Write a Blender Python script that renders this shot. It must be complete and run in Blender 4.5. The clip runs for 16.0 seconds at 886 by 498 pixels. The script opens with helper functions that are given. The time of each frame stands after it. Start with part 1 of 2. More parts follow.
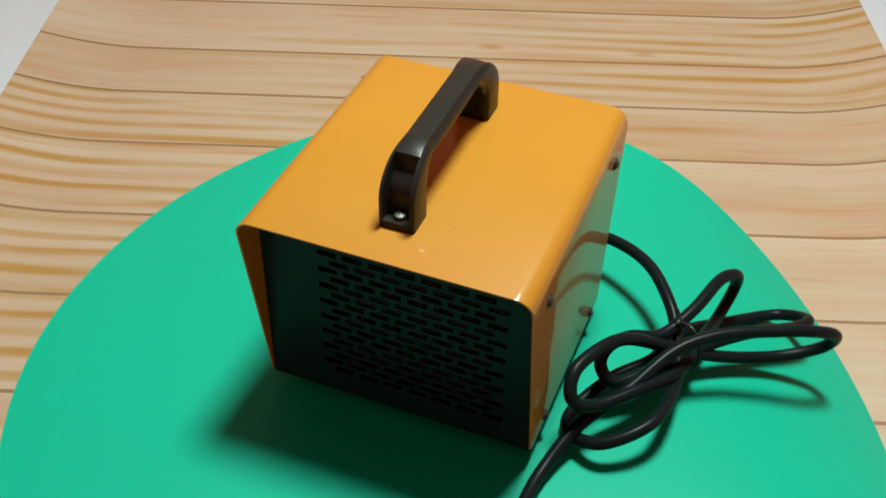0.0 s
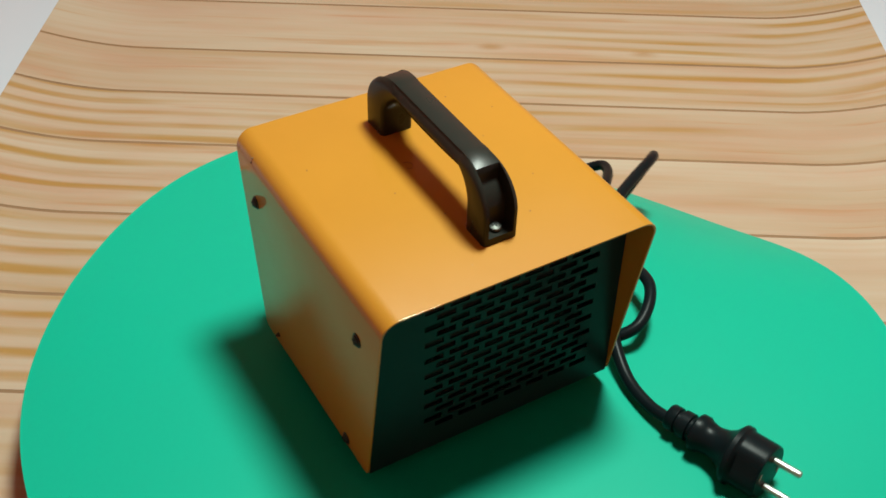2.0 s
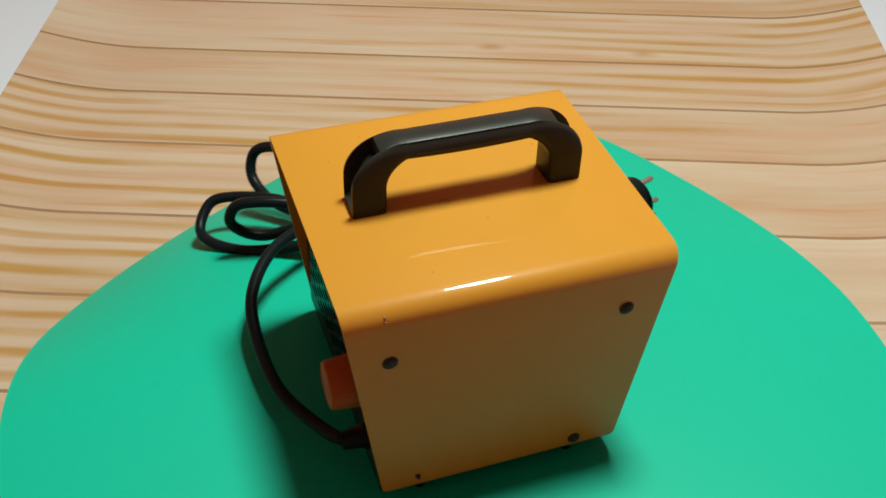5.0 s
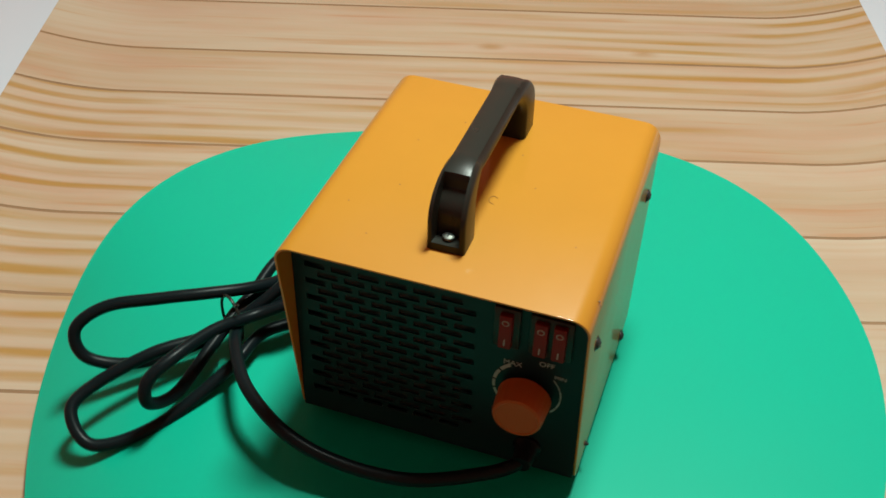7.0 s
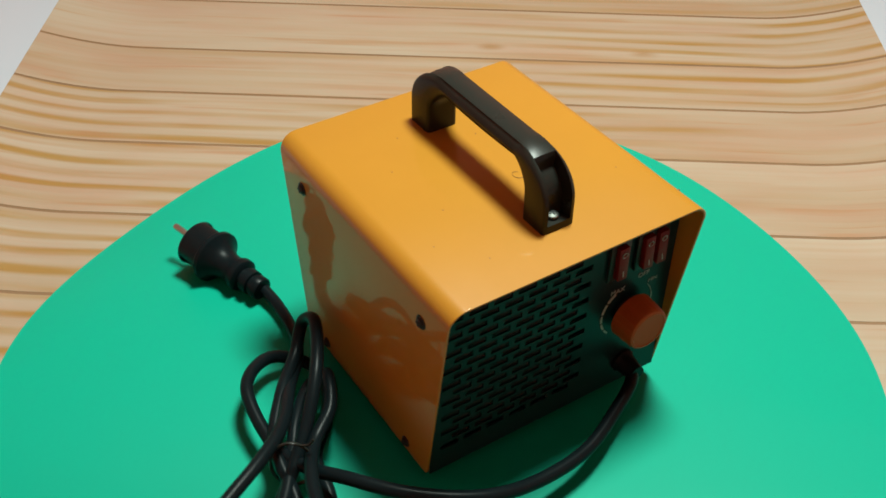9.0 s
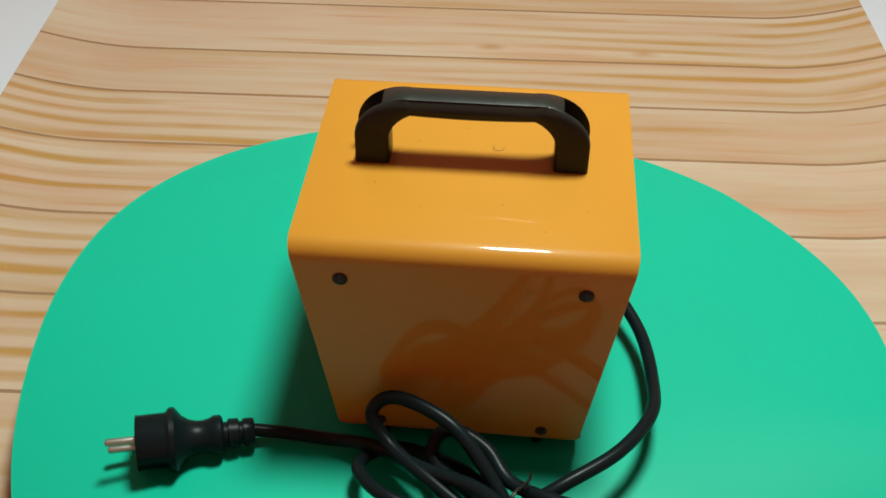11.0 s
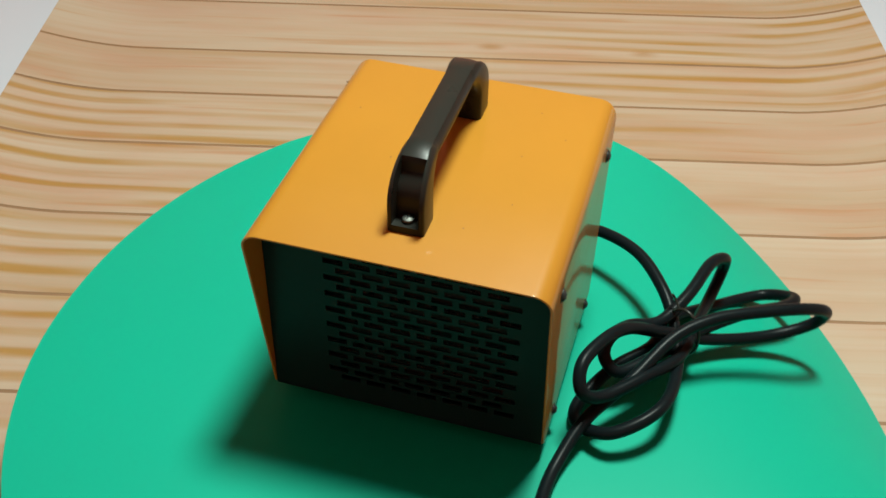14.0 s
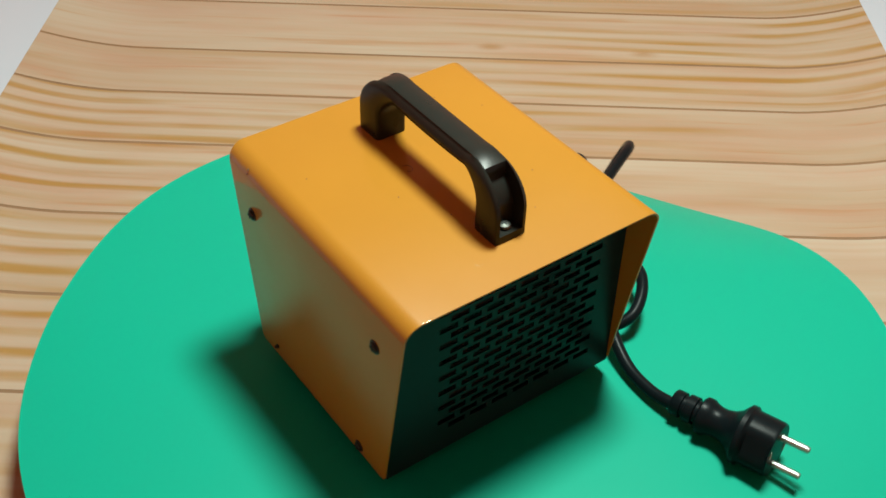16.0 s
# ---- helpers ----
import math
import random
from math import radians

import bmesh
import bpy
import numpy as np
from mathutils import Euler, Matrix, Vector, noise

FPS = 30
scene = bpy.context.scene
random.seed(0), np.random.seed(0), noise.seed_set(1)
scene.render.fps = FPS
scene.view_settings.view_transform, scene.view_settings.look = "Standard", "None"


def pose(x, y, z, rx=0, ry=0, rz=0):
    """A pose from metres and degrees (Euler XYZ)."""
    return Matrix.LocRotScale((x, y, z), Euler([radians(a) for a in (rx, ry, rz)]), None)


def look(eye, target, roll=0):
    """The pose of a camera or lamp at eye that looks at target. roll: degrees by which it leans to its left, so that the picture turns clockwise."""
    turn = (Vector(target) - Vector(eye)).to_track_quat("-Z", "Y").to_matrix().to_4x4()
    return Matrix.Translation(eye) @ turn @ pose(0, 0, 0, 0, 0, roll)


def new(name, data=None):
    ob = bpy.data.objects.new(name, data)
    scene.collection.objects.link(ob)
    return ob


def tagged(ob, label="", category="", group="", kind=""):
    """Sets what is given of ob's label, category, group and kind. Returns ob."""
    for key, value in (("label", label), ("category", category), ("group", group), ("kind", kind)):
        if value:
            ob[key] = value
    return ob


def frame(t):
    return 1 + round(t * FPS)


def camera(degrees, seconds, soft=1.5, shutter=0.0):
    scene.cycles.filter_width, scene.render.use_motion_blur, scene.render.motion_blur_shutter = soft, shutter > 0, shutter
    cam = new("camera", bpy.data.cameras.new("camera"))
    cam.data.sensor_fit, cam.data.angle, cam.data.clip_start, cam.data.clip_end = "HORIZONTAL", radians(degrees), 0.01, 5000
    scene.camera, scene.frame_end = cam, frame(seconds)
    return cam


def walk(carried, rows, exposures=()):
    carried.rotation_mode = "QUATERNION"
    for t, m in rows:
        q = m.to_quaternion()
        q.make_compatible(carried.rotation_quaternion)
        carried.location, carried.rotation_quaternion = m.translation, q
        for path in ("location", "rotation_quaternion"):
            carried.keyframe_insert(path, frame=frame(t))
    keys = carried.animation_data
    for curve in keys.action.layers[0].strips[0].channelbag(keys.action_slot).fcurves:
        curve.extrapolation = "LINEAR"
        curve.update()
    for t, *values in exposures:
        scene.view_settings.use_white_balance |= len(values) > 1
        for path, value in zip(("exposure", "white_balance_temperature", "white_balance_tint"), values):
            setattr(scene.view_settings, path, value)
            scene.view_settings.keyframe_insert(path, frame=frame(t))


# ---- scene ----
cam = camera(43.3, 16.0, soft=1.6, shutter=0.5)
EYE = Vector((0.0, -0.56, 0.5827))
AIM = Vector((-0.01506, 0.75900, -0.65093))
STAND = look(EYE, EYE + AIM * 0.8, 1.26)
walk(cam, [(0.0, STAND), (16.0, STAND)])

# turning of the turntable: degrees a second, anticlockwise from above
SPIN = 26.084
STEPS = [i * 0.25 for i in range(65)]

# ---- light ----
world = bpy.data.worlds.new("room_air")
scene.world = world
world.use_nodes = True
world.node_tree.nodes["Background"].inputs["Color"].default_value = (0.9, 0.95, 1.0, 1)
world.node_tree.nodes["Background"].inputs["Strength"].default_value = 0.006


def area_lamp(name, eye, target, size, watts, colour):
    data = bpy.data.lights.new(name, "AREA")
    data.shape, data.size, data.energy, data.color = "DISK", size, watts, colour
    ob = new(name, data)
    ob.matrix_world = look(eye, target)
    return ob


area_lamp("ceiling_lamp", (0.20, 0.215, 1.50), (0, 0, 0), 0.32, 43.0, (0.95, 1.10, 0.97))
scene.view_settings.exposure = 0.0


# ---- materials ----
def material(name, colour, rough=0.5, metal=0.0, coat=0.0, coat_rough=0.05, spec=0.5):
    m = bpy.data.materials.new(name)
    m.use_nodes = True
    b = m.node_tree.nodes["Principled BSDF"]
    b.inputs["Base Color"].default_value = (*colour, 1)
    b.inputs["Roughness"].default_value = rough
    b.inputs["Metallic"].default_value = metal
    b.inputs["Coat Weight"].default_value = coat
    b.inputs["Coat Roughness"].default_value = coat_rough
    b.inputs["Specular IOR Level"].default_value = spec
    return m, m.node_tree, b


def node(tree, kind, **values):
    n = tree.nodes.new(kind)
    for key, value in values.items():
        n.inputs[key].default_value = value
    return n


def worn(name, colour, dark, rough=0.5, scale=30.0, fine=900.0, bump=0.05, amount=0.35, spread=0.1, **more):
    """A surface that varies at two scales in colour, gloss and relief."""
    m, tree, b = material(name, colour, rough, **more)
    link = tree.links.new
    at = tree.nodes.new("ShaderNodeTexCoord")
    broad = node(tree, "ShaderNodeTexNoise", Scale=scale, Detail=5.0, Roughness=0.6)
    grain = node(tree, "ShaderNodeTexNoise", Scale=fine, Detail=2.0)
    link(at.outputs["Object"], broad.inputs["Vector"])
    link(at.outputs["Object"], grain.inputs["Vector"])
    ramp = node(tree, "ShaderNodeMapRange")
    ramp.inputs["From Min"].default_value, ramp.inputs["From Max"].default_value = 0.35, 0.75
    ramp.inputs["To Max"].default_value = amount
    link(broad.outputs["Fac"], ramp.inputs["Value"])
    mix = tree.nodes.new("ShaderNodeMix")
    mix.data_type = "RGBA"
    mix.inputs["A"].default_value, mix.inputs["B"].default_value = (*colour, 1), (*dark, 1)
    link(ramp.outputs["Result"], mix.inputs["Factor"])
    link(mix.outputs["Result"], b.inputs["Base Color"])
    gloss = node(tree, "ShaderNodeMapRange")
    gloss.inputs["To Min"].default_value = max(0.02, rough - spread)
    gloss.inputs["To Max"].default_value = min(1.0, rough + spread)
    link(broad.outputs["Fac"], gloss.inputs["Value"])
    link(gloss.outputs["Result"], b.inputs["Roughness"])
    relief = node(tree, "ShaderNodeBump", Strength=bump, Distance=0.0005)
    link(grain.outputs["Fac"], relief.inputs["Height"])
    link(relief.outputs["Normal"], b.inputs["Normal"])
    return m


def wood_print(name, lean, level, knots=()):
    """Printed pine: pale ground, fine long streaks and ochre rings, other on every plank. lean: rings gather towards +x or -x."""
    m, tree, b = material(name, (0.7, 0.5, 0.3), 0.5)
    link = tree.links.new
    at = tree.nodes.new("ShaderNodeTexCoord")
    info = tree.nodes.new("ShaderNodeObjectInfo")
    shift = tree.nodes.new("ShaderNodeVectorMath")
    shift.operation = "MULTIPLY_ADD"
    shift.inputs[1].default_value = (9.0, 7.0, 5.0)
    link(info.outputs["Random"], shift.inputs[0])
    link(at.outputs["Object"], shift.inputs[2])

    def stretched(sx, sy, scale, detail, rough=0.55, warp=0.0):
        k = tree.nodes.new("ShaderNodeVectorMath")
        k.operation = "MULTIPLY"
        k.inputs[1].default_value = (sx, sy, 1)
        link(shift.outputs[0], k.inputs[0])
        n = node(tree, "ShaderNodeTexNoise", Scale=scale, Detail=detail, Roughness=rough, Distortion=warp)
        link(k.outputs[0], n.inputs["Vector"])
        return n

    def ramp_of(source, *stops):
        r = tree.nodes.new("ShaderNodeValToRGB")
        while len(r.color_ramp.elements) < len(stops):
            r.color_ramp.elements.new(0.5)
        for e, (p, c) in zip(r.color_ramp.elements, stops):
            e.position, e.color = p, (*c, 1)
        link(source, r.inputs["Fac"])
        return r

    def mixed(kind, factor, a, c):
        x = tree.nodes.new("ShaderNodeMix")
        x.data_type, x.blend_type = "RGBA", kind
        if isinstance(factor, float):
            x.inputs["Factor"].default_value = factor
        else:
            link(factor, x.inputs["Factor"])
        link(a, x.inputs["A"])
        link(c, x.inputs["B"])
        return x.outputs["Result"]

    def spread(source, lo, hi, to_lo, to_hi, soft=False):
        r = node(tree, "ShaderNodeMapRange")
        r.interpolation_type = "SMOOTHSTEP" if soft else "LINEAR"
        r.inputs["From Min"].default_value, r.inputs["From Max"].default_value = lo, hi
        r.inputs["To Min"].default_value, r.inputs["To Max"].default_value = to_lo, to_hi
        link(source, r.inputs["Value"])
        return r

    def maths(kind, a, c):
        x = tree.nodes.new("ShaderNodeMath")
        x.operation = kind
        for i, v in enumerate((a, c)):
            if isinstance(v, float):
                x.inputs[i].default_value = v
            else:
                link(v, x.inputs[i])
        return x.outputs[0]

    def flat(colour):
        c = tree.nodes.new("ShaderNodeRGB")
        c.outputs[0].default_value = (*colour, 1)
        return c.outputs[0]

    # growth rings: broad soft ochre bands that run together and fade out
    along = tree.nodes.new("ShaderNodeVectorMath")
    along.operation = "MULTIPLY"
    along.inputs[1].default_value = (0.16, 1, 1)
    link(shift.outputs[0], along.inputs[0])
    rings = node(tree, "ShaderNodeTexWave", Scale=13.5, Distortion=5.0, Detail=2.0)
    rings.inputs["Detail Scale"].default_value = 0.75
    rings.bands_direction, rings.wave_profile = "Y", "SIN"
    link(along.outputs[0], rings.inputs["Vector"])
    sharp = spread(rings.outputs["Fac"], 0.20, 1.02, 0.0, 1.0, True)
    where = stretched(0.5, 5.5, 2.2, 3.0, 0.55, 0.3)
    split = tree.nodes.new("ShaderNodeSeparateXYZ")
    link(at.outputs["Object"], split.inputs[0])
    dense = node(tree, "ShaderNodeMapRange")
    dense.clamp = False
    dense.inputs["From Min"].default_value, dense.inputs["From Max"].default_value = -0.5, 0.5
    dense.inputs["To Min"].default_value, dense.inputs["To Max"].default_value = level - lean, level + lean
    link(split.outputs["X"], dense.inputs["Value"])
    mask = spread(maths("ADD", where.outputs["Fac"], dense.outputs["Result"]), 0.38, 0.68, 0.05, 1.0)
    patchy = stretched(1.3, 16.0, 3.0, 2.0, 0.5, 0.2)
    fade = spread(patchy.outputs["Fac"], 0.36, 0.62, 0.15, 1.1)
    amount = maths("MULTIPLY", sharp.outputs["Result"], maths("MULTIPLY", mask.outputs["Result"], fade.outputs["Result"]))
    ground = ramp_of(where.outputs["Fac"], (0.30, (0.344, 0.289, 0.231)), (0.50, (0.320, 0.250, 0.189)), (0.68, (0.288, 0.205, 0.138)))
    # a fine pale grain, a few long rusty streaks and pink clouds
    streak = stretched(0.6, 34.0, 5.0, 3.0, 0.55, 0.15)
    lines = ramp_of(streak.outputs["Fac"], (0.40, (1, 1, 1)), (0.58, (0.97, 0.92, 0.86)), (0.74, (0.88, 0.78, 0.65)))
    rust = stretched(1.1, 20.0, 4.0, 2.0, 0.5, 0.5)
    vein = spread(rust.outputs["Fac"], 0.60, 0.72, 0.0, 0.55, True)
    cloud = stretched(1.2, 7.0, 4.5, 3.0)
    tint = ramp_of(cloud.outputs["Fac"], (0.36, (1.0, 1.0, 0.97)), (0.50, (1.0, 0.95, 0.90)), (0.66, (1.0, 0.85, 0.78)))
    colour = mixed("MIX", amount, ground.outputs["Color"], flat((0.258, 0.148, 0.043)))
    colour = mixed("MIX", vein.outputs["Result"], colour, flat((0.29, 0.165, 0.085)))
    colour = mixed("MULTIPLY", 0.55, colour, lines.outputs["Color"])
    colour = mixed("MULTIPLY", 0.8, colour, tint.outputs["Color"])
    # small flame-shaped knots
    for kx, ky, size in knots:
        off = tree.nodes.new("ShaderNodeVectorMath")
        off.operation = "MULTIPLY_ADD"
        off.inputs[1].default_value = (0.45 / size, 1.0 / size, 0)
        off.inputs[2].default_value = (-kx * 0.45 / size, -ky / size, 0)
        link(at.outputs["Object"], off.inputs[0])
        wob = tree.nodes.new("ShaderNodeVectorMath")
        wob.operation = "LENGTH"
        link(off.outputs[0], wob.inputs[0])
        ragged = maths("ADD", wob.outputs["Value"], maths("MULTIPLY", patchy.outputs["Fac"], 0.9))
        spot = spread(ragged, 0.50, 1.40, 0.62, 0.0, True)
        colour = mixed("MIX", spot.outputs["Result"], colour, flat((0.225, 0.112, 0.030)))
    link(colour, b.inputs["Base Color"])
    relief = node(tree, "ShaderNodeBump", Strength=0.05, Distance=0.0005)
    link(streak.outputs["Fac"], relief.inputs["Height"])
    link(relief.outputs["Normal"], b.inputs["Normal"])
    return m


WOOD_EVEN = wood_print("pine_print", 0.0, -0.02)
WOOD_LEFT = wood_print("pine_print_west", -0.28, 0.02)
WOOD_RIGHT = wood_print("pine_print_east", 0.26, 0.01, ((0.027, 0.541, 0.010), (0.197, 0.537, 0.012)))
SEAM = worn("seam_print", (0.190, 0.108, 0.054), (0.130, 0.070, 0.034), 0.6, scale=12.0, amount=0.8)
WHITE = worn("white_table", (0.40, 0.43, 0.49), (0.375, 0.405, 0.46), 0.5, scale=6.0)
# reddish so that unseen walls and floor throw warm fill on shaded sides
WARM_BOUNCE = worn("warm_bounce", (0.565, 0.190, 0.125), (0.515, 0.172, 0.112), 0.8, scale=3.0)
GREEN = worn("green_card", (0.001, 0.272, 0.180), (0.001, 0.256, 0.168), 0.42, scale=7.0, fine=500.0, bump=0.04, amount=0.5, spread=0.05, spec=0.15)
ORANGE = worn("orange_paint", (0.334, 0.148, 0.0155), (0.316, 0.137, 0.0135), 0.45, scale=25.0, fine=700.0, bump=0.02, amount=0.5, spread=0.05, spec=0.12, coat=0.45, coat_rough=0.055)
DARK = worn("dark_panel", (0.0055, 0.0150, 0.0168), (0.0040, 0.0115, 0.0130), 0.33, scale=40.0, bump=0.03, spec=0.13)
BLACK = worn("black_plastic", (0.0140, 0.0148, 0.0125), (0.0105, 0.0112, 0.0095), 0.30, scale=40.0, fine=1400.0, bump=0.05, spread=0.10, spec=0.16)
RUBBER = worn("black_rubber", (0.0034, 0.0062, 0.0074), (0.0054, 0.0088, 0.0098), 0.34, scale=60.0, fine=1500.0, bump=0.08, spec=0.075)
# flat black in place of shade, behind the slots and in screw recesses
SHADE_BLACK = material("shade_black", (0.007, 0.011, 0.011), 0.7)[0]
STEEL = worn("steel", (0.36, 0.39, 0.37), (0.24, 0.26, 0.25), 0.36, metal=1.0)
SCREW = worn("black_steel", (0.018, 0.018, 0.017), (0.010, 0.010, 0.010), 0.40, metal=0.0, spec=0.15)
RED = worn("red_rocker", (0.095, 0.006, 0.006), (0.065, 0.004, 0.004), 0.45, scale=60.0, spec=0.12)
KNOB = worn("orange_knob", (0.235, 0.060, 0.011), (0.175, 0.042, 0.008), 0.5, scale=50.0, spec=0.12)
MARK = worn("white_print", (0.21, 0.25, 0.23), (0.12, 0.15, 0.135), 0.5, scale=400.0)
BRIGHT = worn("screw_steel", (0.12, 0.125, 0.115), (0.08, 0.085, 0.078), 0.55, metal=1.0)
HAIR = material("dark_speck", (0.11, 0.05, 0.012), 0.6)[0]
# bright and neutral so that the unseen ceiling lightens the shadows below
PALE_BOUNCE = worn("pale_bounce", (0.74, 0.76, 0.74), (0.69, 0.71, 0.69), 0.8, scale=3.0)


# ---- building helpers: sizes in millimetres ----
def mesh_of(name, bm, mat, smooth=True, angle=35):
    bmesh.ops.recalc_face_normals(bm, faces=bm.faces)
    data = bpy.data.meshes.new(name)
    bm.to_mesh(data)
    bm.free()
    data.materials.append(mat)
    if smooth:
        data.polygons.foreach_set("use_smooth", [True] * len(data.polygons))
        data.set_sharp_from_angle(angle=radians(angle))
    return data


def part(name, bm, mat, parent=None, label="", at=None, smooth=True, angle=35):
    bmesh.ops.scale(bm, vec=(0.001, 0.001, 0.001), verts=bm.verts)
    ob = new(name, mesh_of(name, bm, mat, smooth, angle))
    if parent:
        ob.parent = parent
    if at is not None:
        ob.matrix_basis = at
    return tagged(ob, label)


def mm(x, y, z, rx=0, ry=0, rz=0):
    return pose(x / 1000, y / 1000, z / 1000, rx, ry, rz)


def block(bm, x0, x1, y0, y1, z0, z1, bevel=0.0, segments=2):
    made = bmesh.ops.create_cube(bm, size=1.0)["verts"]
    bmesh.ops.scale(bm, vec=(x1 - x0, y1 - y0, z1 - z0), verts=made)
    bmesh.ops.translate(bm, vec=((x0 + x1) / 2, (y0 + y1) / 2, (z0 + z1) / 2), verts=made)
    if bevel:
        edges = {e for v in made for e in v.link_edges}
        bmesh.ops.bevel(bm, geom=list(edges), offset=bevel, segments=segments, affect="EDGES", profile=0.5)
    return bm


def lathe(bm, profile, steps=32, axis=None):
    """A turned body round z from (radius, height) pairs; axis: a matrix that lays it elsewhere."""
    rings = []
    for r, z in profile:
        rings.append([bm.verts.new((r * math.cos(2 * math.pi * i / steps), r * math.sin(2 * math.pi * i / steps), z)) for i in range(steps)])
    for a, c in zip(rings, rings[1:]):
        for i in range(steps):
            bm.faces.new((a[i], a[(i + 1) % steps], c[(i + 1) % steps], c[i]))
    bm.faces.new(rings[0][::-1])
    bm.faces.new(rings[-1])
    if axis is not None:
        bmesh.ops.transform(bm, matrix=axis, verts=[v for ring in rings for v in ring])
    return bm


def smooth_path(points, per=10):
    """A curve through the points, as a list of Vectors."""
    pts = [Vector(p) for p in points]
    pts = [pts[0] * 2 - pts[1], *pts, pts[-1] * 2 - pts[-2]]
    out = []
    for a, b, c, d in zip(pts, pts[1:], pts[2:], pts[3:]):
        for i in range(per):
            t = i / per
            out.append(0.5 * (2 * b + (c - a) * t + (2 * a - 5 * b + 4 * c - d) * t * t + (3 * b - a - 3 * c + d) * t ** 3))
    out.append(pts[-2])
    return out


def tube(bm, path, radius, sides=14):
    rings, up = [], Vector((0.13, 0.21, 0.97))
    for i, p in enumerate(path):
        along = (path[min(i + 1, len(path) - 1)] - path[max(i - 1, 0)]).normalized()
        side = along.cross(up).normalized()
        up = side.cross(along).normalized()
        r = radius(i / (len(path) - 1)) if callable(radius) else radius
        rings.append([bm.verts.new(p + (side * math.cos(a) + up * math.sin(a)) * r) for a in (2 * math.pi * k / sides for k in range(sides))])
    for a, c in zip(rings, rings[1:]):
        for i in range(sides):
            bm.faces.new((a[i], a[(i + 1) % sides], c[(i + 1) % sides], c[i]))
    bm.faces.new(rings[0][::-1])
    bm.faces.new(rings[-1])
    return bm


# ---- the added bounce room, the table and the printed sheet ----
TABLE_Z = -71.0
SHEET_Z = -60.0


def slab(name, x0, x1, y0, y1, z0, z1, mat, label, category):
    return tagged(part(name, block(bmesh.new(), x0, x1, y0, y1, z0, z1), mat, smooth=False), label, category, kind="structure")


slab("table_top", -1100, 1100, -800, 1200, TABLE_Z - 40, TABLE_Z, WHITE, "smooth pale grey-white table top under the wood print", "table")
# unseen shell, added and set close in to bounce warm fill light
BOUNCE_ROOM = (-1250, 1250, -1250, 1350, -830, 1670)
X0, X1, Y0, Y1, Z0, Z1 = BOUNCE_ROOM
slab("floor", X0, X1, Y0, Y1, Z0 - 40, Z0, WARM_BOUNCE, "unseen warm brown floor, added to bounce warm fill light", "floor")
slab("ceiling", X0, X1, Y0, Y1, Z1, Z1 + 40, PALE_BOUNCE, "unseen pale ceiling, added to bounce light into the shadows", "ceiling")
slab("bounce_wall_north", X0, X1, Y1, Y1 + 80, Z0, Z1, WARM_BOUNCE, "unseen warm brown wall, added to bounce warm fill light", "wall")
slab("bounce_wall_south", X0, X1, Y0 - 80, Y0, Z0, Z1, WARM_BOUNCE, "unseen warm brown wall, added to bounce warm fill light", "wall")
slab("bounce_wall_west", X0 - 80, X0, Y0, Y1, Z0, Z1, WARM_BOUNCE, "unseen warm brown wall, added to bounce warm fill light", "wall")
slab("bounce_wall_east", X1, X1 + 80, Y0, Y1, Z0, Z1, WARM_BOUNCE, "unseen warm brown wall, added to bounce warm fill light", "wall")


def curl(x, y):
    """Height of the sheet: its two long edges lift off the table."""
    left = max(0.0, (-x - 356.0) / 115.0)
    right = max(0.0, (x - 338.0) / 120.0)
    return 17.0 * left ** 1.9 + 20.0 * right ** 1.9


def strip(y0, y1, z, thick, x0=-471.0, x1=458.0, nx=64, ny=3):
    """A piece of the curled sheet between two lines across it."""
    bm = bmesh.new()
    grid = {}
    for i in range(nx + 1):
        x = x0 + (x1 - x0) * i / nx
        for j in range(ny + 1):
            y = y0 + (y1 - y0) * j / ny
            for k in (0, 1):
                grid[i, j, k] = bm.verts.new((x, y, z + curl(x, y) - k * thick))
    for i in range(nx):
        for j in range(ny):
            for k in (0, 1):
                bm.faces.new((grid[i, j, k], grid[i + 1, j, k], grid[i + 1, j + 1, k], grid[i, j + 1, k]))
    for i in range(nx):
        for j in (0, ny):
            bm.faces.new((grid[i, j, 0], grid[i + 1, j, 0], grid[i + 1, j, 1], grid[i, j, 1]))
    for j in range(ny):
        for i in (0, nx):
            bm.faces.new((grid[i, j, 0], grid[i, j + 1, 0], grid[i, j + 1, 1], grid[i, j, 1]))
    return bm


backdrop = tagged(part("wood_print_sheet", strip(-650, 1000, SHEET_Z - 0.2, 9.0, ny=8), SEAM), "pale pine-plank printed sheet with upturned edges on the table", "backdrop sheet", kind="structure")
LINES = [-542, -433, -323, -214, -105, 5, 114, 223, 335, 427, 515, 626, 736, 845, 955]
PRINTS = {427: WOOD_RIGHT, 515: WOOD_RIGHT, 335: WOOD_LEFT, 223: WOOD_LEFT, 114: WOOD_LEFT, 5: WOOD_LEFT}
for a, b in zip(LINES, LINES[1:]):
    part("plank", strip(a + 1.8, b - 1.8, SHEET_Z, 0.12), PRINTS.get(a, WOOD_EVEN), backdrop)


# ---- turntable and green card ----
CARD = [312.7, 5.0, -3.6, -0.9, 1.4, -2.5, -6.0, -3.8, 0.8, 0.5, 0.5, -1.3, -0.2, -0.4, -0.4, 1.0, -0.2]
RIM = [-7.6, -21.2, 2.3, -16.9, -1.3, -7.1, -15.7, -2.4, -5.3, -2.1, 2.7]


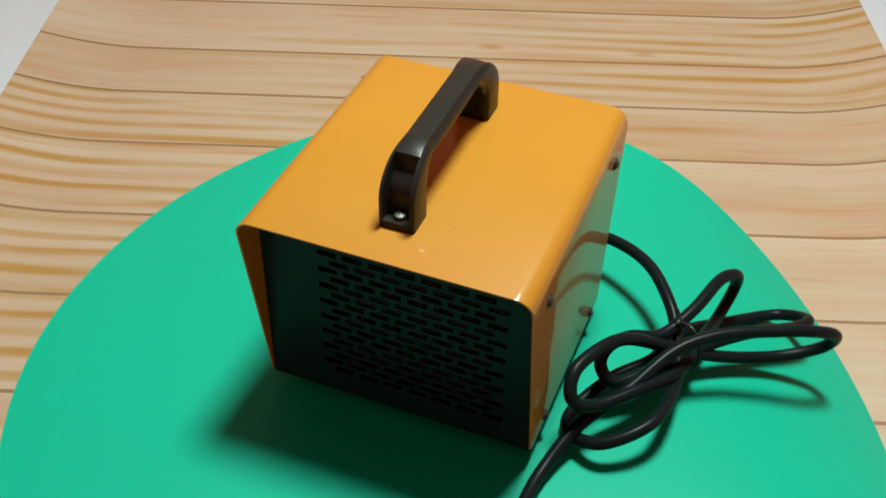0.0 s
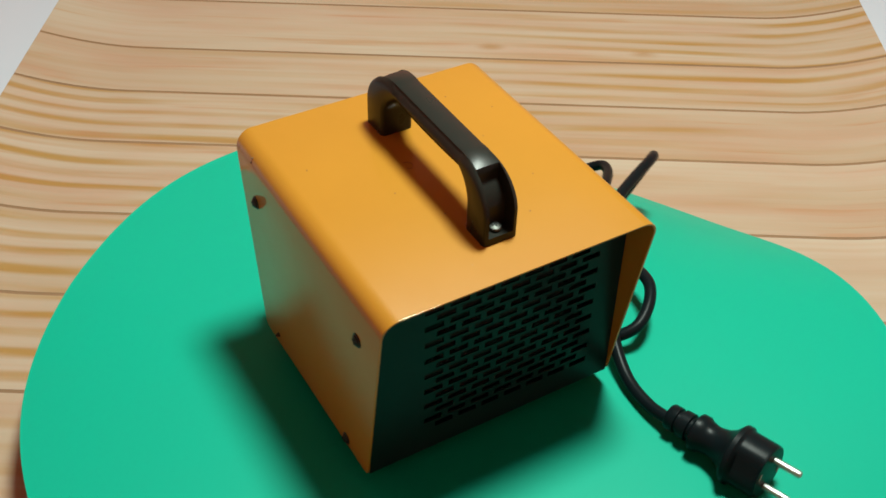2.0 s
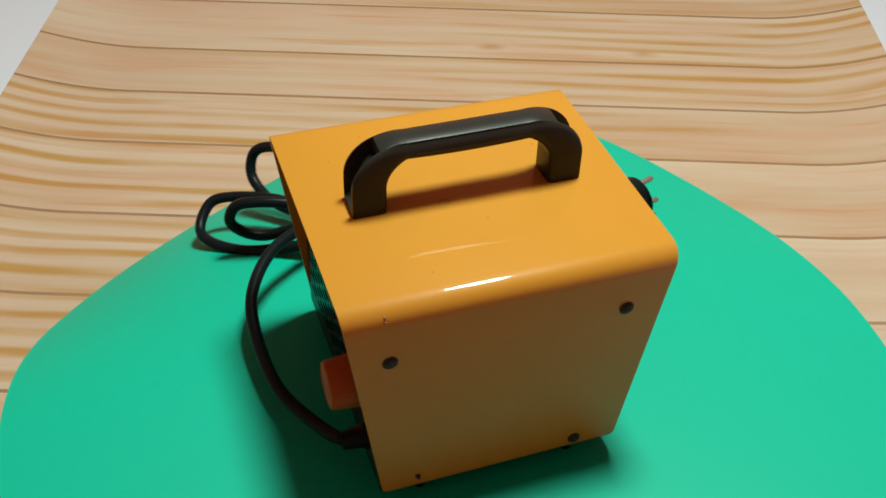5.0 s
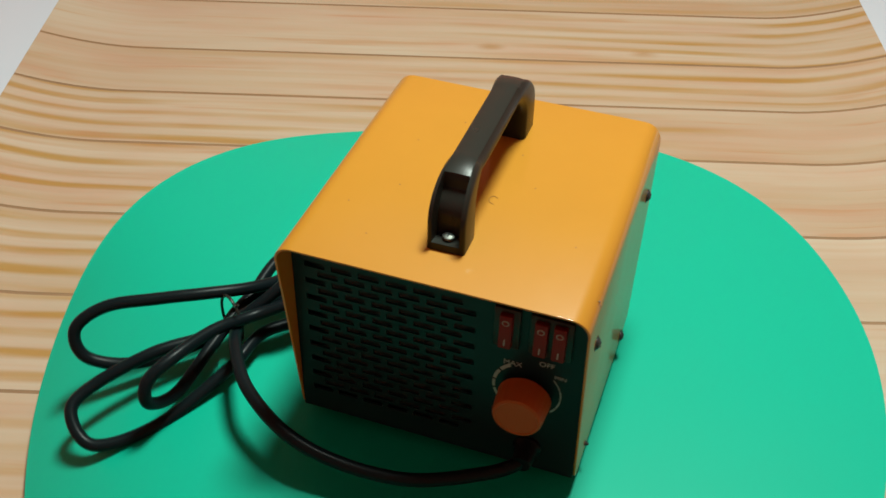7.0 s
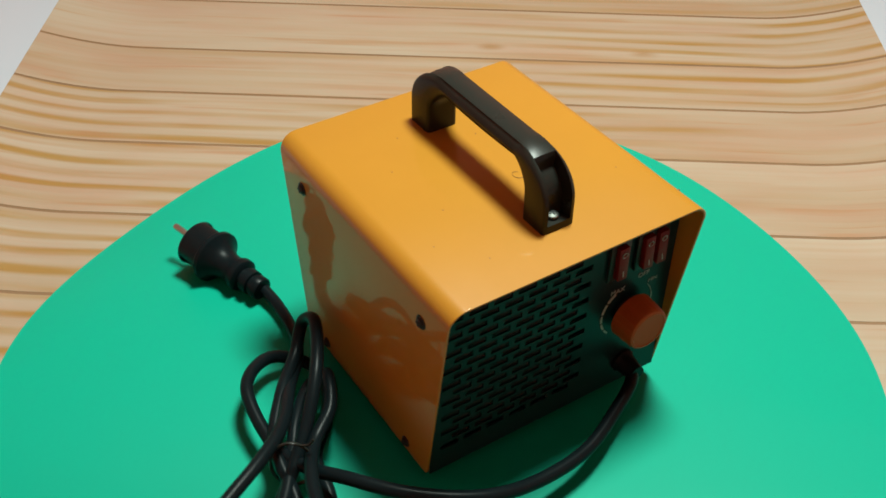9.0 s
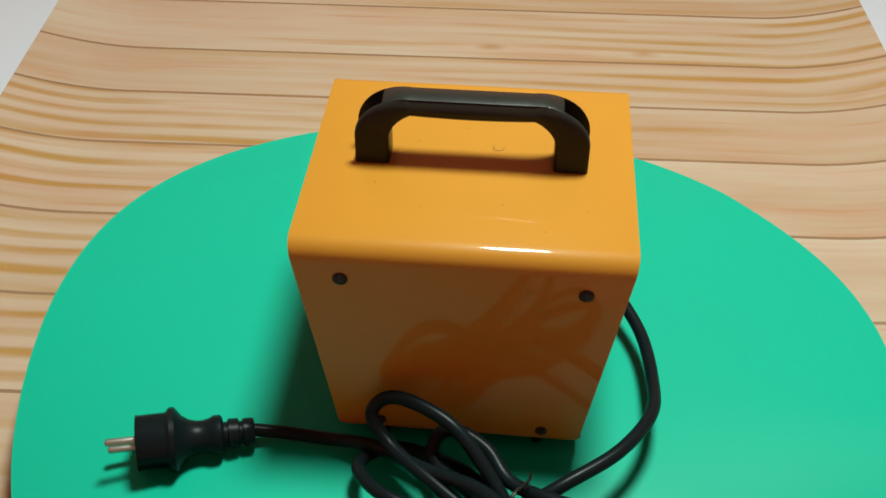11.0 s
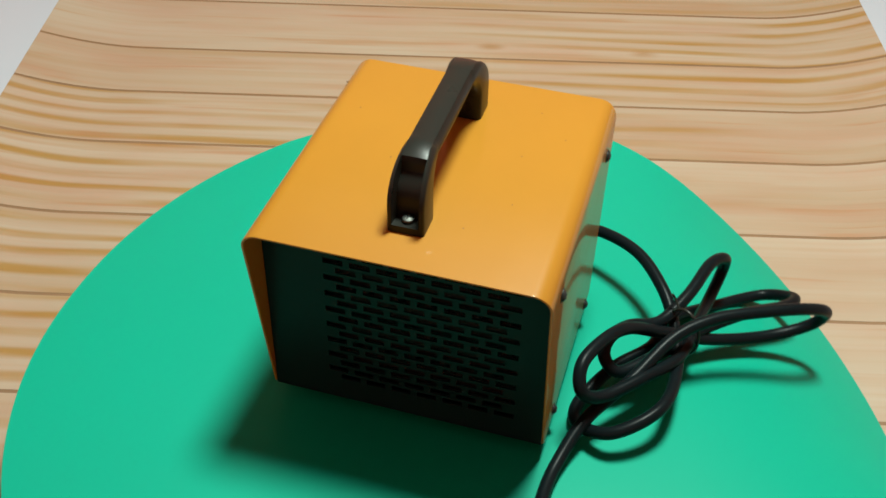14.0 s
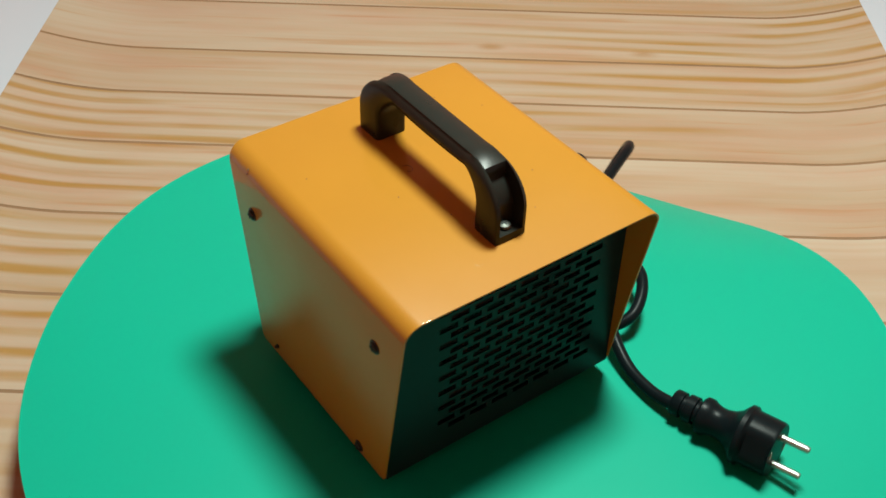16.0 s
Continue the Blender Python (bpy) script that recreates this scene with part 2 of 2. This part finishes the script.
def round_sum(terms, a):
    """A closed smooth curve: a mean and waves round the circle."""
    total = terms[0]
    for k in range(1, len(terms) // 2 + 1):
        total += terms[2 * k - 1] * math.cos(k * a) + terms[2 * k] * math.sin(k * a)
    return total


def outline(a):
    """Radius of the hand-cut card at the angle a."""
    return round_sum(CARD, a)


def sag(x, y):
    """The card hangs down past the turntable, on one side as far as the sheet."""
    a = math.atan2(y, x)
    rim = -26.5 + 30.5 * math.tanh((round_sum(RIM, a) + 26.5) / 30.5)
    out = max(0.0, (math.hypot(x, y) / outline(a) - 0.38) / 0.62)
    return min(0.0, rim + 2.0) * out ** 2.2


def green_card():
    bm = bmesh.new()
    n, rings = 180, [0.0, 0.15, 0.3] + [0.4 + 0.025 * i for i in range(25)]
    levels = []
    for k in (0, 1):
        rows = []
        for f in rings:
            row = []
            for i in range(1 if f == 0 else n):
                a = 2 * math.pi * i / n
                r = outline(a) * f
                x, y = r * math.cos(a), r * math.sin(a)
                row.append(bm.verts.new((x, y, sag(x, y) - 0.8 * k)))
            rows.append(row)
        for i in range(n):
            bm.faces.new((rows[0][0], rows[1][i], rows[1][(i + 1) % n]))
        for a, c in zip(rows[1:], rows[2:]):
            for i in range(n):
                bm.faces.new((a[i], c[i], c[(i + 1) % n], a[(i + 1) % n]))
        levels.append(rows)
    top, low = levels[0][-1], levels[1][-1]
    for i in range(n):
        bm.faces.new((top[i], low[i], low[(i + 1) % n], top[(i + 1) % n]))
    return tagged(part("green_card", bm, GREEN), "large green plastic card, rounded, drooping over the turntable", "card")


def turntable():
    base = tagged(part("turntable", lathe(bmesh.new(), [(96, SHEET_Z + 0.3), (98, SHEET_Z + 2), (98, -24), (100, -20)], 48), BLACK), "low black motor turntable under the green card", "turntable")
    return base


def turntable_plate():
    return tagged(part("turntable_plate", lathe(bmesh.new(), [(106, -19.7), (109, -17), (109, -3.5), (107, -1.0)], 64), BLACK), "round black turntable plate carrying the green card", "turntable plate")


base = turntable()
plate = turntable_plate()
card = green_card()

# ---- the heater ----
HEATER = mm(-11.1, 11.7, 0, 0, 0, -19.9)
heater = tagged(new("fan_heater"), "small orange sheet-metal fan heater with black handle", "heater")
heater.matrix_basis = HEATER
HALF, TOP, LOW = 94.0, 165.5, 13.2


def reach(z, side):
    """Half depth of the cover at a height: it leans out to the top; bottom corners are rounded."""
    r = 78.8 + (z - LOW) / (TOP - LOW) * (25.2 if side < 0 else 21.0)
    cut = max(0.0, 3.5 - (z - LOW))
    return r - (3.5 - math.sqrt(max(0.0, 12.25 - cut * cut)))


def rise(y, z):
    """The top climbs a little towards the control side."""
    return 0.012 * (y + 103.0) * (z - LOW) / (TOP - LOW)


def cover():
    bm = bmesh.new()
    bend = 12.0

    def profile(inset):
        w, t, r = HALF - inset, TOP - inset, bend - inset
        half = [(w, LOW + d) for d in (0, 0.4, 1.2, 2.2, 3.5, 30, 70, 110)]
        for i in range(9):
            a = math.pi / 2 * i / 8
            half.append((w - r + r * math.cos(a), t - r + r * math.sin(a)))
        half += [(w * f, t) for f in (0.6, 0.3)]
        return half + [(0.0, t)] + [(-x, z) for x, z in reversed(half)]

    # outer face, two steps round the cut edge, inner face
    layers = ((profile(0.0), 0.34), (profile(0.10), 0.10), (profile(0.34), 0.0), (profile(1.4), 0.2))
    rows = []
    for side in (-1, 1):
        for pts, back in layers if side < 0 else layers[::-1]:
            rows.append([bm.verts.new((x, side * (reach(z, side) - back), z + rise(side * reach(z, side), z))) for x, z in pts])
    n = len(rows[0])
    for a, c in zip(rows, rows[1:] + rows[:1]):
        for i in range(n - 1):
            bm.faces.new((a[i], a[i + 1], c[i + 1], c[i]))
    for i in (0, n - 1):
        bm.faces.new([row[i] for row in rows])
    return part("cover", bm, ORANGE, heater, "glossy orange bent sheet-metal cover", angle=50)


def grille(x0, x1, z_top, rows_count, name, side):
    """A dark end panel with staggered slots right through it."""
    bm = bmesh.new()
    w, pitch, gap, high = HALF - 1.7, 6.72, 2.3, 4.42
    y0, y1 = (-78.9, -77.5) if side < 0 else (78.6, 80.0)
    top = z_top + high / 2
    block(bm, -w, w, y0, y1, top, 150.0)
    for k in range(rows_count):
        z1 = top - k * pitch
        z0 = z1 - high
        step = 17.4
        first = x0 + (0 if k % 2 else step / 2 - 0.5)
        cuts, x = [], first
        while x + 13.2 <= x1 + 0.5:
            cuts.append((x, x + 13.2))
            x += step
        if k % 2 == 0:
            cuts.insert(0, (x0, first - 4.2)) if first - 4.2 - x0 > 5 else None
        edge = -w
        for a, b in cuts:
            block(bm, edge, a, y0, y1, z0, z1)
            edge = b
        block(bm, edge, w, y0, y1, z0, z1)
        block(bm, -w, w, y0, y1, z0 - gap, z0)
        last = z0 - gap
    block(bm, -w, w, y0, y1, LOW + 0.5, last)
    bmesh.ops.remove_doubles(bm, verts=bm.verts, dist=0.001)
    return part(name, bm, DARK, heater, "dark grey slotted metal end panel", smooth=False)


cover()
panel_out = grille(-53.0, 79.0, 142.0, 17, "outlet_panel", -1)
panel_in = grille(-24.0, 87.0, 141.5, 17, "control_panel", 1)
part("base_plate", block(bmesh.new(), -92.3, 92.3, -77.3, 77.3, LOW + 0.6, LOW + 2.0), DARK, heater)
# added filler that paints the inside dark as seen through the slots
part("dark_filler", block(bmesh.new(), -91.5, 91.5, -60, 74, LOW + 2.2, 160.0), SHADE_BLACK, heater, "black filler block standing in for the shaded inside of the heater")
for z in (126.0, 101.0, 76.0, 51.0):
    bm = bmesh.new()
    path = []
    for i in range(241):
        a = i * 2.2
        path.append(Vector((-50 + i * 0.53, -66 + 3 * math.cos(a), z + 3 * math.sin(a))))
    part("heating_coil", tube(bm, path, 0.6, 5), SCREW, heater, "thin wound heating wire")

def pan_screw(where, axis_turn, radius, mat, label, flange=1.25):
    """A pan-head screw, black bars painting its cross recess's shade, its head along local z."""
    bm = bmesh.new()
    lathe(bm, [(radius * flange, 0), (radius * flange, 0.5), (radius, 0.7), (radius * 0.92, 1.5), (radius * 0.6, 2.2), (radius * 0.2, 2.45)], 20)
    head = part("screw", bm, mat, heater, label, at=where @ axis_turn)
    bm = bmesh.new()
    block(bm, -radius * 0.55, radius * 0.55, -0.4, 0.4, 2.0, 2.6)
    block(bm, -0.4, 0.4, -radius * 0.55, radius * 0.55, 2.0, 2.61)
    part("cross_shade", bm, SHADE_BLACK, head, smooth=False)
    return head


for x, y, z, r in ((1, 71.5, 142, 3.7), (1, -73, 142, 3.7), (1, 54, 20.5, 3.2), (1, -51.5, 20.0, 3.2),
                   (-1, 72.5, 128.5, 3.7), (-1, -73, 129.0, 3.7), (-1, -50, 19.5, 3.4), (-1, 56, 21.5, 1.4)):
    pan_screw(mm(x * (HALF + 0.02), y, z), pose(0, 0, 0, 0, 90 * x, 0), r, SCREW, "blackened pan-head side screw")


def foot(x, y):
    bm = bmesh.new()
    lathe(bm, [(3.4, 0.0), (4.0, 1.0), (4.6, 12.0), (4.6, LOW + 0.8)], 20)
    part("foot", bm, RUBBER, heater, "short black rubber foot", at=mm(x, y, 0))


for x in (-84, 84):
    for y in (-50, 52):
        foot(x, y)


# handle: one moulding with hollow ends
def handle():
    bm = bmesh.new()
    end, up, r, bends = 73.0, 46.5, 25.0, 26
    spine = [(-end + 10.8, z, 0.0) for z in (-1.5, 5.2, 5.4, 11, 18)]
    for i in range(1, bends + 1):
        a = math.pi / 2 * i / bends
        spine.append((-end + 10.8 + r * (1 - math.cos(a)), 18 + (up - 8.6 - 18) * math.sin(a), a))
    y_in = spine[-1][0]
    for f in (0.15, 0.35, 0.55, 0.78):
        spine.append((y_in * (1 - f), up - 8.6, math.pi / 2))
    spine.append((0.0, up - 8.6, math.pi / 2))
    spine += [(-y, z, math.pi - a) for y, z, a in reversed(spine[:-1])]
    rings = []
    for y, z, a in spine:
        out = Vector((0, -math.cos(a), math.sin(a)))
        mid = abs(math.cos(a))
        belly = 1.6 * (1 - min(1.0, abs(y) / 45.0) ** 2) if mid < 0.01 else 0.0
        above = 10.8 * mid + 8.6 * (1 - mid)
        below = 10.8 * mid + 5.2 * (1 - mid) + belly
        kb = 3.0 * mid + 7.0 * (1 - mid)
        wide = 11.4 * mid + 9.8 * (1 - mid)
        hollow = 9.0 * max(0.0, min(1.0, (mid - 0.53) / 0.16)) if z > 5.3 else 0.0
        k = 2.0 * mid + 8.0 * (1 - mid)
        n = 0.74 * wide
        arch = 2.4 * (1 - mid)
        c = Vector((0, y, z))
        sec = [(-wide, -below + kb), (-wide, above - k), (-wide + 0.12 * k, above - 0.55 * k), (-wide + 0.38 * k, above - 0.22 * k),
               (-n, above - arch * 0.5), (-n + 0.7, above - hollow - arch * 0.4), (-n * 0.4, above - hollow), (n * 0.4, above - hollow),
               (n - 0.7, above - hollow - arch * 0.4), (n, above - arch * 0.5),
               (wide - 0.38 * k, above - 0.22 * k), (wide - 0.12 * k, above - 0.55 * k), (wide, above - k), (wide, -below + kb),
               (wide - 0.13 * kb, -below + 0.5 * kb), (wide - 0.5 * kb, -below + 0.13 * kb), (wide - kb, -below),
               (-wide + kb, -below), (-wide + 0.5 * kb, -below + 0.13 * kb), (-wide + 0.13 * kb, -below + 0.5 * kb)]
        rings.append([bm.verts.new(c + Vector((p, 0, 0)) + out * q) for p, q in sec])
    m = len(rings[0])
    for a, c in zip(rings, rings[1:]):
        for i in range(m):
            bm.faces.new((a[i], a[(i + 1) % m], c[(i + 1) % m], c[i]))
    bm.faces.new(rings[0])
    bm.faces.new(rings[-1])
    return part("handle", bm, BLACK, heater, "moulded black plastic carrying handle", at=mm(-1, -2.4, TOP + 1.2, 0.7, 0, 0), angle=40)


grip = handle()
for y, z in ((-69.0, 6.6), (64.0, 8.2)):
    pan_screw(mm(-1, y, TOP + z), pose(0, 0, 0), 3.9, BRIGHT, "bright pan-head handle screw", 1.0)


# switches
def rocker(x, parent):
    bm = bmesh.new()
    block(bm, -3.9, 3.9, -1.0, 3.2, -12.4, 12.4, 0.8)
    for v in bm.verts:
        if v.co.y > 1:
            v.co.y += 1.6 * (abs(v.co.z) / 12.4) ** 1.5 * (1 if v.co.z < 0 else 0.4)
    ob = part("rocker", bm, RED, parent, "red translucent rocker", at=mm(x, 82.2, 132.4))
    bm = bmesh.new()
    ring = [Vector((1.9 * math.cos(a), 0, 1.9 * math.sin(a))) for a in (2 * math.pi * i / 20 for i in range(21))]
    tube(bm, ring, 0.32, 6)
    part("off_mark", bm, MARK, ob, at=mm(0, 4.1, 7.2, -4, 0, 0))
    part("on_mark", block(bmesh.new(), -0.35, 0.35, -0.2, 0.2, -2.6, 2.6), MARK, ob, at=mm(0, 4.5, -7.0, 10, 0, 0))


def bezel(x0, x1, label):
    bm = bmesh.new()
    block(bm, x0, x1, 80.1, 82.6, 117.2, 147.6, 0.7)
    return part("switch_frame", bm, BLACK, heater, label)


single = bezel(-51.3, -35.5, "black frame with one red rocker switch")
rocker(-43.4, single)
double = bezel(-82.5, -57.0, "black frame with two red rocker switches")
rocker(-64.2, double)
rocker(-75.2, double)

# thermostat dial
DIAL_X, DIAL_Z = -58.0, 83.5
bm = bmesh.new()
lathe(bm, [(10, 0), (10, 5.5)], 24)
part("dial_collar", bm, BLACK, heater, at=mm(DIAL_X, 80.2, DIAL_Z, -90, 0, 0))
bm = bmesh.new()
steps = 72
profile = [(16.6, 0), (16.4, 1.5), (15.4, 15.4), (14.6, 17.0), (13.0, 17.6), (12.5, 17.1), (4, 16.9)]
rings = []
for r, z in profile:
    rings.append([])
    for i in range(steps):
        a = 2 * math.pi * i / steps
        rr = r * (1.0 - (0.022 if i % 3 == 0 and 1 < z < 17 else 0.0))
        rings[-1].append(bm.verts.new((rr * math.cos(a), rr * math.sin(a), z)))
for a, c in zip(rings, rings[1:]):
    for i in range(steps):
        bm.faces.new((a[i], a[(i + 1) % steps], c[(i + 1) % steps], c[i]))
bm.faces.new(rings[0][::-1])
bm.faces.new(rings[-1])
part("thermostat_knob", bm, KNOB, heater, "orange ribbed thermostat knob", at=mm(DIAL_X, 85.5, DIAL_Z - 1.6, -90, 0, 0))


def arc_mark(a0, a1, width):
    bm = bmesh.new()
    r, n = 20.8, 8
    rows = []
    for i in range(n + 1):
        a = radians(a0 + (a1 - a0) * i / n)
        rows.append([bm.verts.new((-(r + s * width / 2) * math.sin(a), d, (r + s * width / 2) * math.cos(a))) for s, d in ((-1, 0), (1, 0), (1, 0.25), (-1, 0.25))])
    for p, q in zip(rows, rows[1:]):
        for i in range(4):
            bm.faces.new((p[i], p[(i + 1) % 4], q[(i + 1) % 4], q[i]))
    bm.faces.new(rows[0])
    bm.faces.new(rows[-1])
    part("dial_mark", bm, MARK, heater, at=mm(DIAL_X, 80.1, DIAL_Z), smooth=False)


# angles run from straight up towards the low-number end
for a0, a1, w in ((-33, -54, 2.4), (-58, -80, 2.1), (-84, -100, 1.8), (-104, -120, 1.6), (-124, -138, 1.3)):
    arc_mark(a0, a1, w)
for a0, a1, w in ((48, 72, 0.5), (74, 96, 0.8), (98, 116, 1.0), (118, 132, 1.2)):
    arc_mark(a0, a1, w)


def lettering(text, x, z, size, turn=0):
    font = bpy.data.curves.new("lettering", "FONT")
    font.body, font.size, font.extrude = text, size / 1000, 0.0001
    font.align_x, font.align_y = "CENTER", "CENTER"
    holder = new("lettering", font)
    data = bpy.data.meshes.new_from_object(holder.evaluated_get(bpy.context.evaluated_depsgraph_get()))
    bpy.data.objects.remove(holder)
    data.materials.clear()
    data.materials.append(MARK)
    ob = new("lettering", data)
    ob.parent = heater
    ob.matrix_basis = mm(x, 80.25, z, 90, 0, 180) @ pose(0, 0, 0, 0, 0, turn)
    return tagged(ob, "white printed word " + text)


lettering("MAX", -48.0, 103.0, 5.4)
lettering("OFF", -68.6, 108.3, 5.4)
lettering("MIN", -77.5, 100.0, 4.2)

# cord gland
bm = bmesh.new()
lathe(bm, [(9, 0), (9, 2), (7.5, 4), (6.5, 12), (5.8, 16)], 24)
part("cord_gland", bm, RUBBER, heater, at=mm(-62, 80.1, 33, -90, 0, 0))

# power cord
CORD_R = 4.45
EXIT = [(-62, 84, 33), (-58, 96, 31), (-38, 107, 26), (1, 123, 23), (46, 128, 26), (85, 124, 35), (122, 102, 40), (147, 70, 37), (160, 44, 28)]
LOW_LOOP = [(168, 9, 22), (163, -36, 28), (136, -60, 20), (112, -51, 10), (108, -30, 8), (125, 4, 13), (148, 32, 15)]
FAR_LOOP = [(156, 67, 11), (188, 115, -9), (222, 143, -13), (244, 132, 0), (238, 112, 8), (208, 80, 20), (180, 53, 21)]
SMALL_LOOP = [(160, 24, 24), (148, 6, 27), (130, -13, 28), (119, -11, 38), (120, 0, 45), (130, 20, 41), (150, 36, 36)]
HIGH_LOOP = [(166, 64, 42), (177, 98, 45), (187, 117, 37), (187, 121, 20), (181, 98, 8), (174, 56, 18)]
TOP_LOOP = [(168, 16, 26), (148, -15, 31), (124, -42, 32), (111, -54, 46), (109, -38, 59), (127, -2, 57), (152, 26, 36)]
WIDE_LOOP = [(186, 53, 13), (225, 79, 3), (255, 92, 11), (263, 87, 31), (246, 71, 44), (214, 54, 47), (186, 38, 47)]
LEAD = [(162, 17, 42), (140, -19, 30), (117, -53, 20), (105, -87, 9), (102, -115, 8), (104.2, -137, 11)]
path = smooth_path(EXIT + LOW_LOOP + FAR_LOOP + SMALL_LOOP + HIGH_LOOP + TOP_LOOP + WIDE_LOOP + LEAD, 9)
cord = part("power_cord", tube(bmesh.new(), path, CORD_R, 14), RUBBER, heater, "thick black rubber cord bundled in loops", angle=60)

# twist tie round the bundle
bm = bmesh.new()
ring = []
for i in range(33):
    a = 2 * math.pi * i / 32
    across = Vector((0.86, -0.51, 0)) * (13.5 * math.cos(a)) + Vector((0, 0, 1)) * (20.0 * math.sin(a))
    ring.append(Vector((167, 38, 29)) + across * 1.0)
tube(bm, ring, 1.1, 6)
tube(bm, smooth_path([(161, 42, 47), (158, 46, 50), (155, 47, 54)], 5), 0.9, 6)
part("cable_tie", bm, BLACK, cord, "thin black wire tie", angle=60)

# plug, built along its own z
AXIS = Vector((0.287, -0.957, 0.06)).normalized()
PINS = Vector((8.0, 3.8, 17.3))
PINS = (PINS - AXIS * PINS.dot(AXIS)).normalized()
SIDE = AXIS.cross(PINS)
lay = Matrix((PINS, SIDE, AXIS)).transposed().to_4x4()
lay.translation = (Vector((132.8, -223.5, 17.4)) - AXIS * 94.5) / 1000
bm = bmesh.new()
lathe(bm, [(5.2, 0), (7.6, 0.4), (8.4, 1.5), (8.4, 7.5), (7.0, 8.0), (7.0, 10.0), (8.9, 10.6), (9.1, 17.0), (7.4, 17.6), (7.4, 20.0), (10.6, 20.6),
           (12.0, 22.0), (12.0, 26.5), (10.8, 28.5), (9.8, 33), (9.9, 37), (11.2, 42), (14.0, 46.5), (17.8, 49.5), (19.4, 51), (19.4, 54.2), (18.2, 55.4),
           (17.8, 57), (17.6, 73.2), (16.9, 75.2), (15.2, 75.5)], 40)
bmesh.ops.scale(bm, vec=(1.08, 1.08, 1.0), verts=bm.verts)
for v in bm.verts:
    # flat finger grips on the sides
    if 56.0 < v.co.z < 74.5 and abs(v.co.y) > 15.6:
        v.co.y = math.copysign(15.6, v.co.y)
plug = part("plug", bm, RUBBER, cord, "black moulded two-pin mains plug", at=lay, angle=40)
for s in (-1, 1):
    bm = bmesh.new()
    lathe(bm, [(2.4, 75.2), (2.4, 92.6), (2.0, 94.0), (1.0, 94.5)], 18)
    bmesh.ops.translate(bm, vec=(9.5 * s, 0, 0), verts=bm.verts)
    part("pin", bm, STEEL, plug, "round bright metal pin")
    # side earth contact in its shallow channel
    part("earth_contact", block(bmesh.new(), -2.6, 2.6, 13.9 * s - 0.5, 13.9 * s + 0.5, 60.0, 76.1, 0.3, 1), STEEL, plug, "bent metal earth contact")


# specks and a hair on the cover
for x, y in ((-33, -6.4), (46, 19.2), (47.5, 70.3), (69, 45), (-16, -37.5), (30, -60), (52, -30), (-70, 40)):
    bm = bmesh.new()
    lathe(bm, [(0.55, 0), (0.45, 0.15), (0.15, 0.22)], 8)
    part("speck", bm, HAIR, heater, at=mm(x, y, TOP + rise(y, TOP) - 0.05))
for x, z in ((-92.4, 161.0), (-93.2, 158.0)):
    bm = bmesh.new()
    lathe(bm, [(0.8, -0.3), (0.6, 0.3), (0.2, 0.5)], 8)
    part("speck", bm, HAIR, heater, at=mm(x, 74.5, z + 1.5))
bm = bmesh.new()
tube(bm, smooth_path([(-14, 18, 0.2), (-11, 17, 0.3), (-9.5, 13.5, 0.3), (-11.5, 10.5, 0.3), (-14.5, 11.5, 0.2)], 6), 0.14, 5)
part("hair", bm, HAIR, heater, "fine dark hair lying on the cover", at=mm(0, 0, TOP + rise(14, TOP)))


def motions():
    turned = [(t, pose(0, 0, 0, 0, 0, SPIN * t)) for t in STEPS]
    walk(card, turned)
    walk(plate, turned)
    walk(heater, [(t, m @ HEATER) for t, m in turned])


motions()
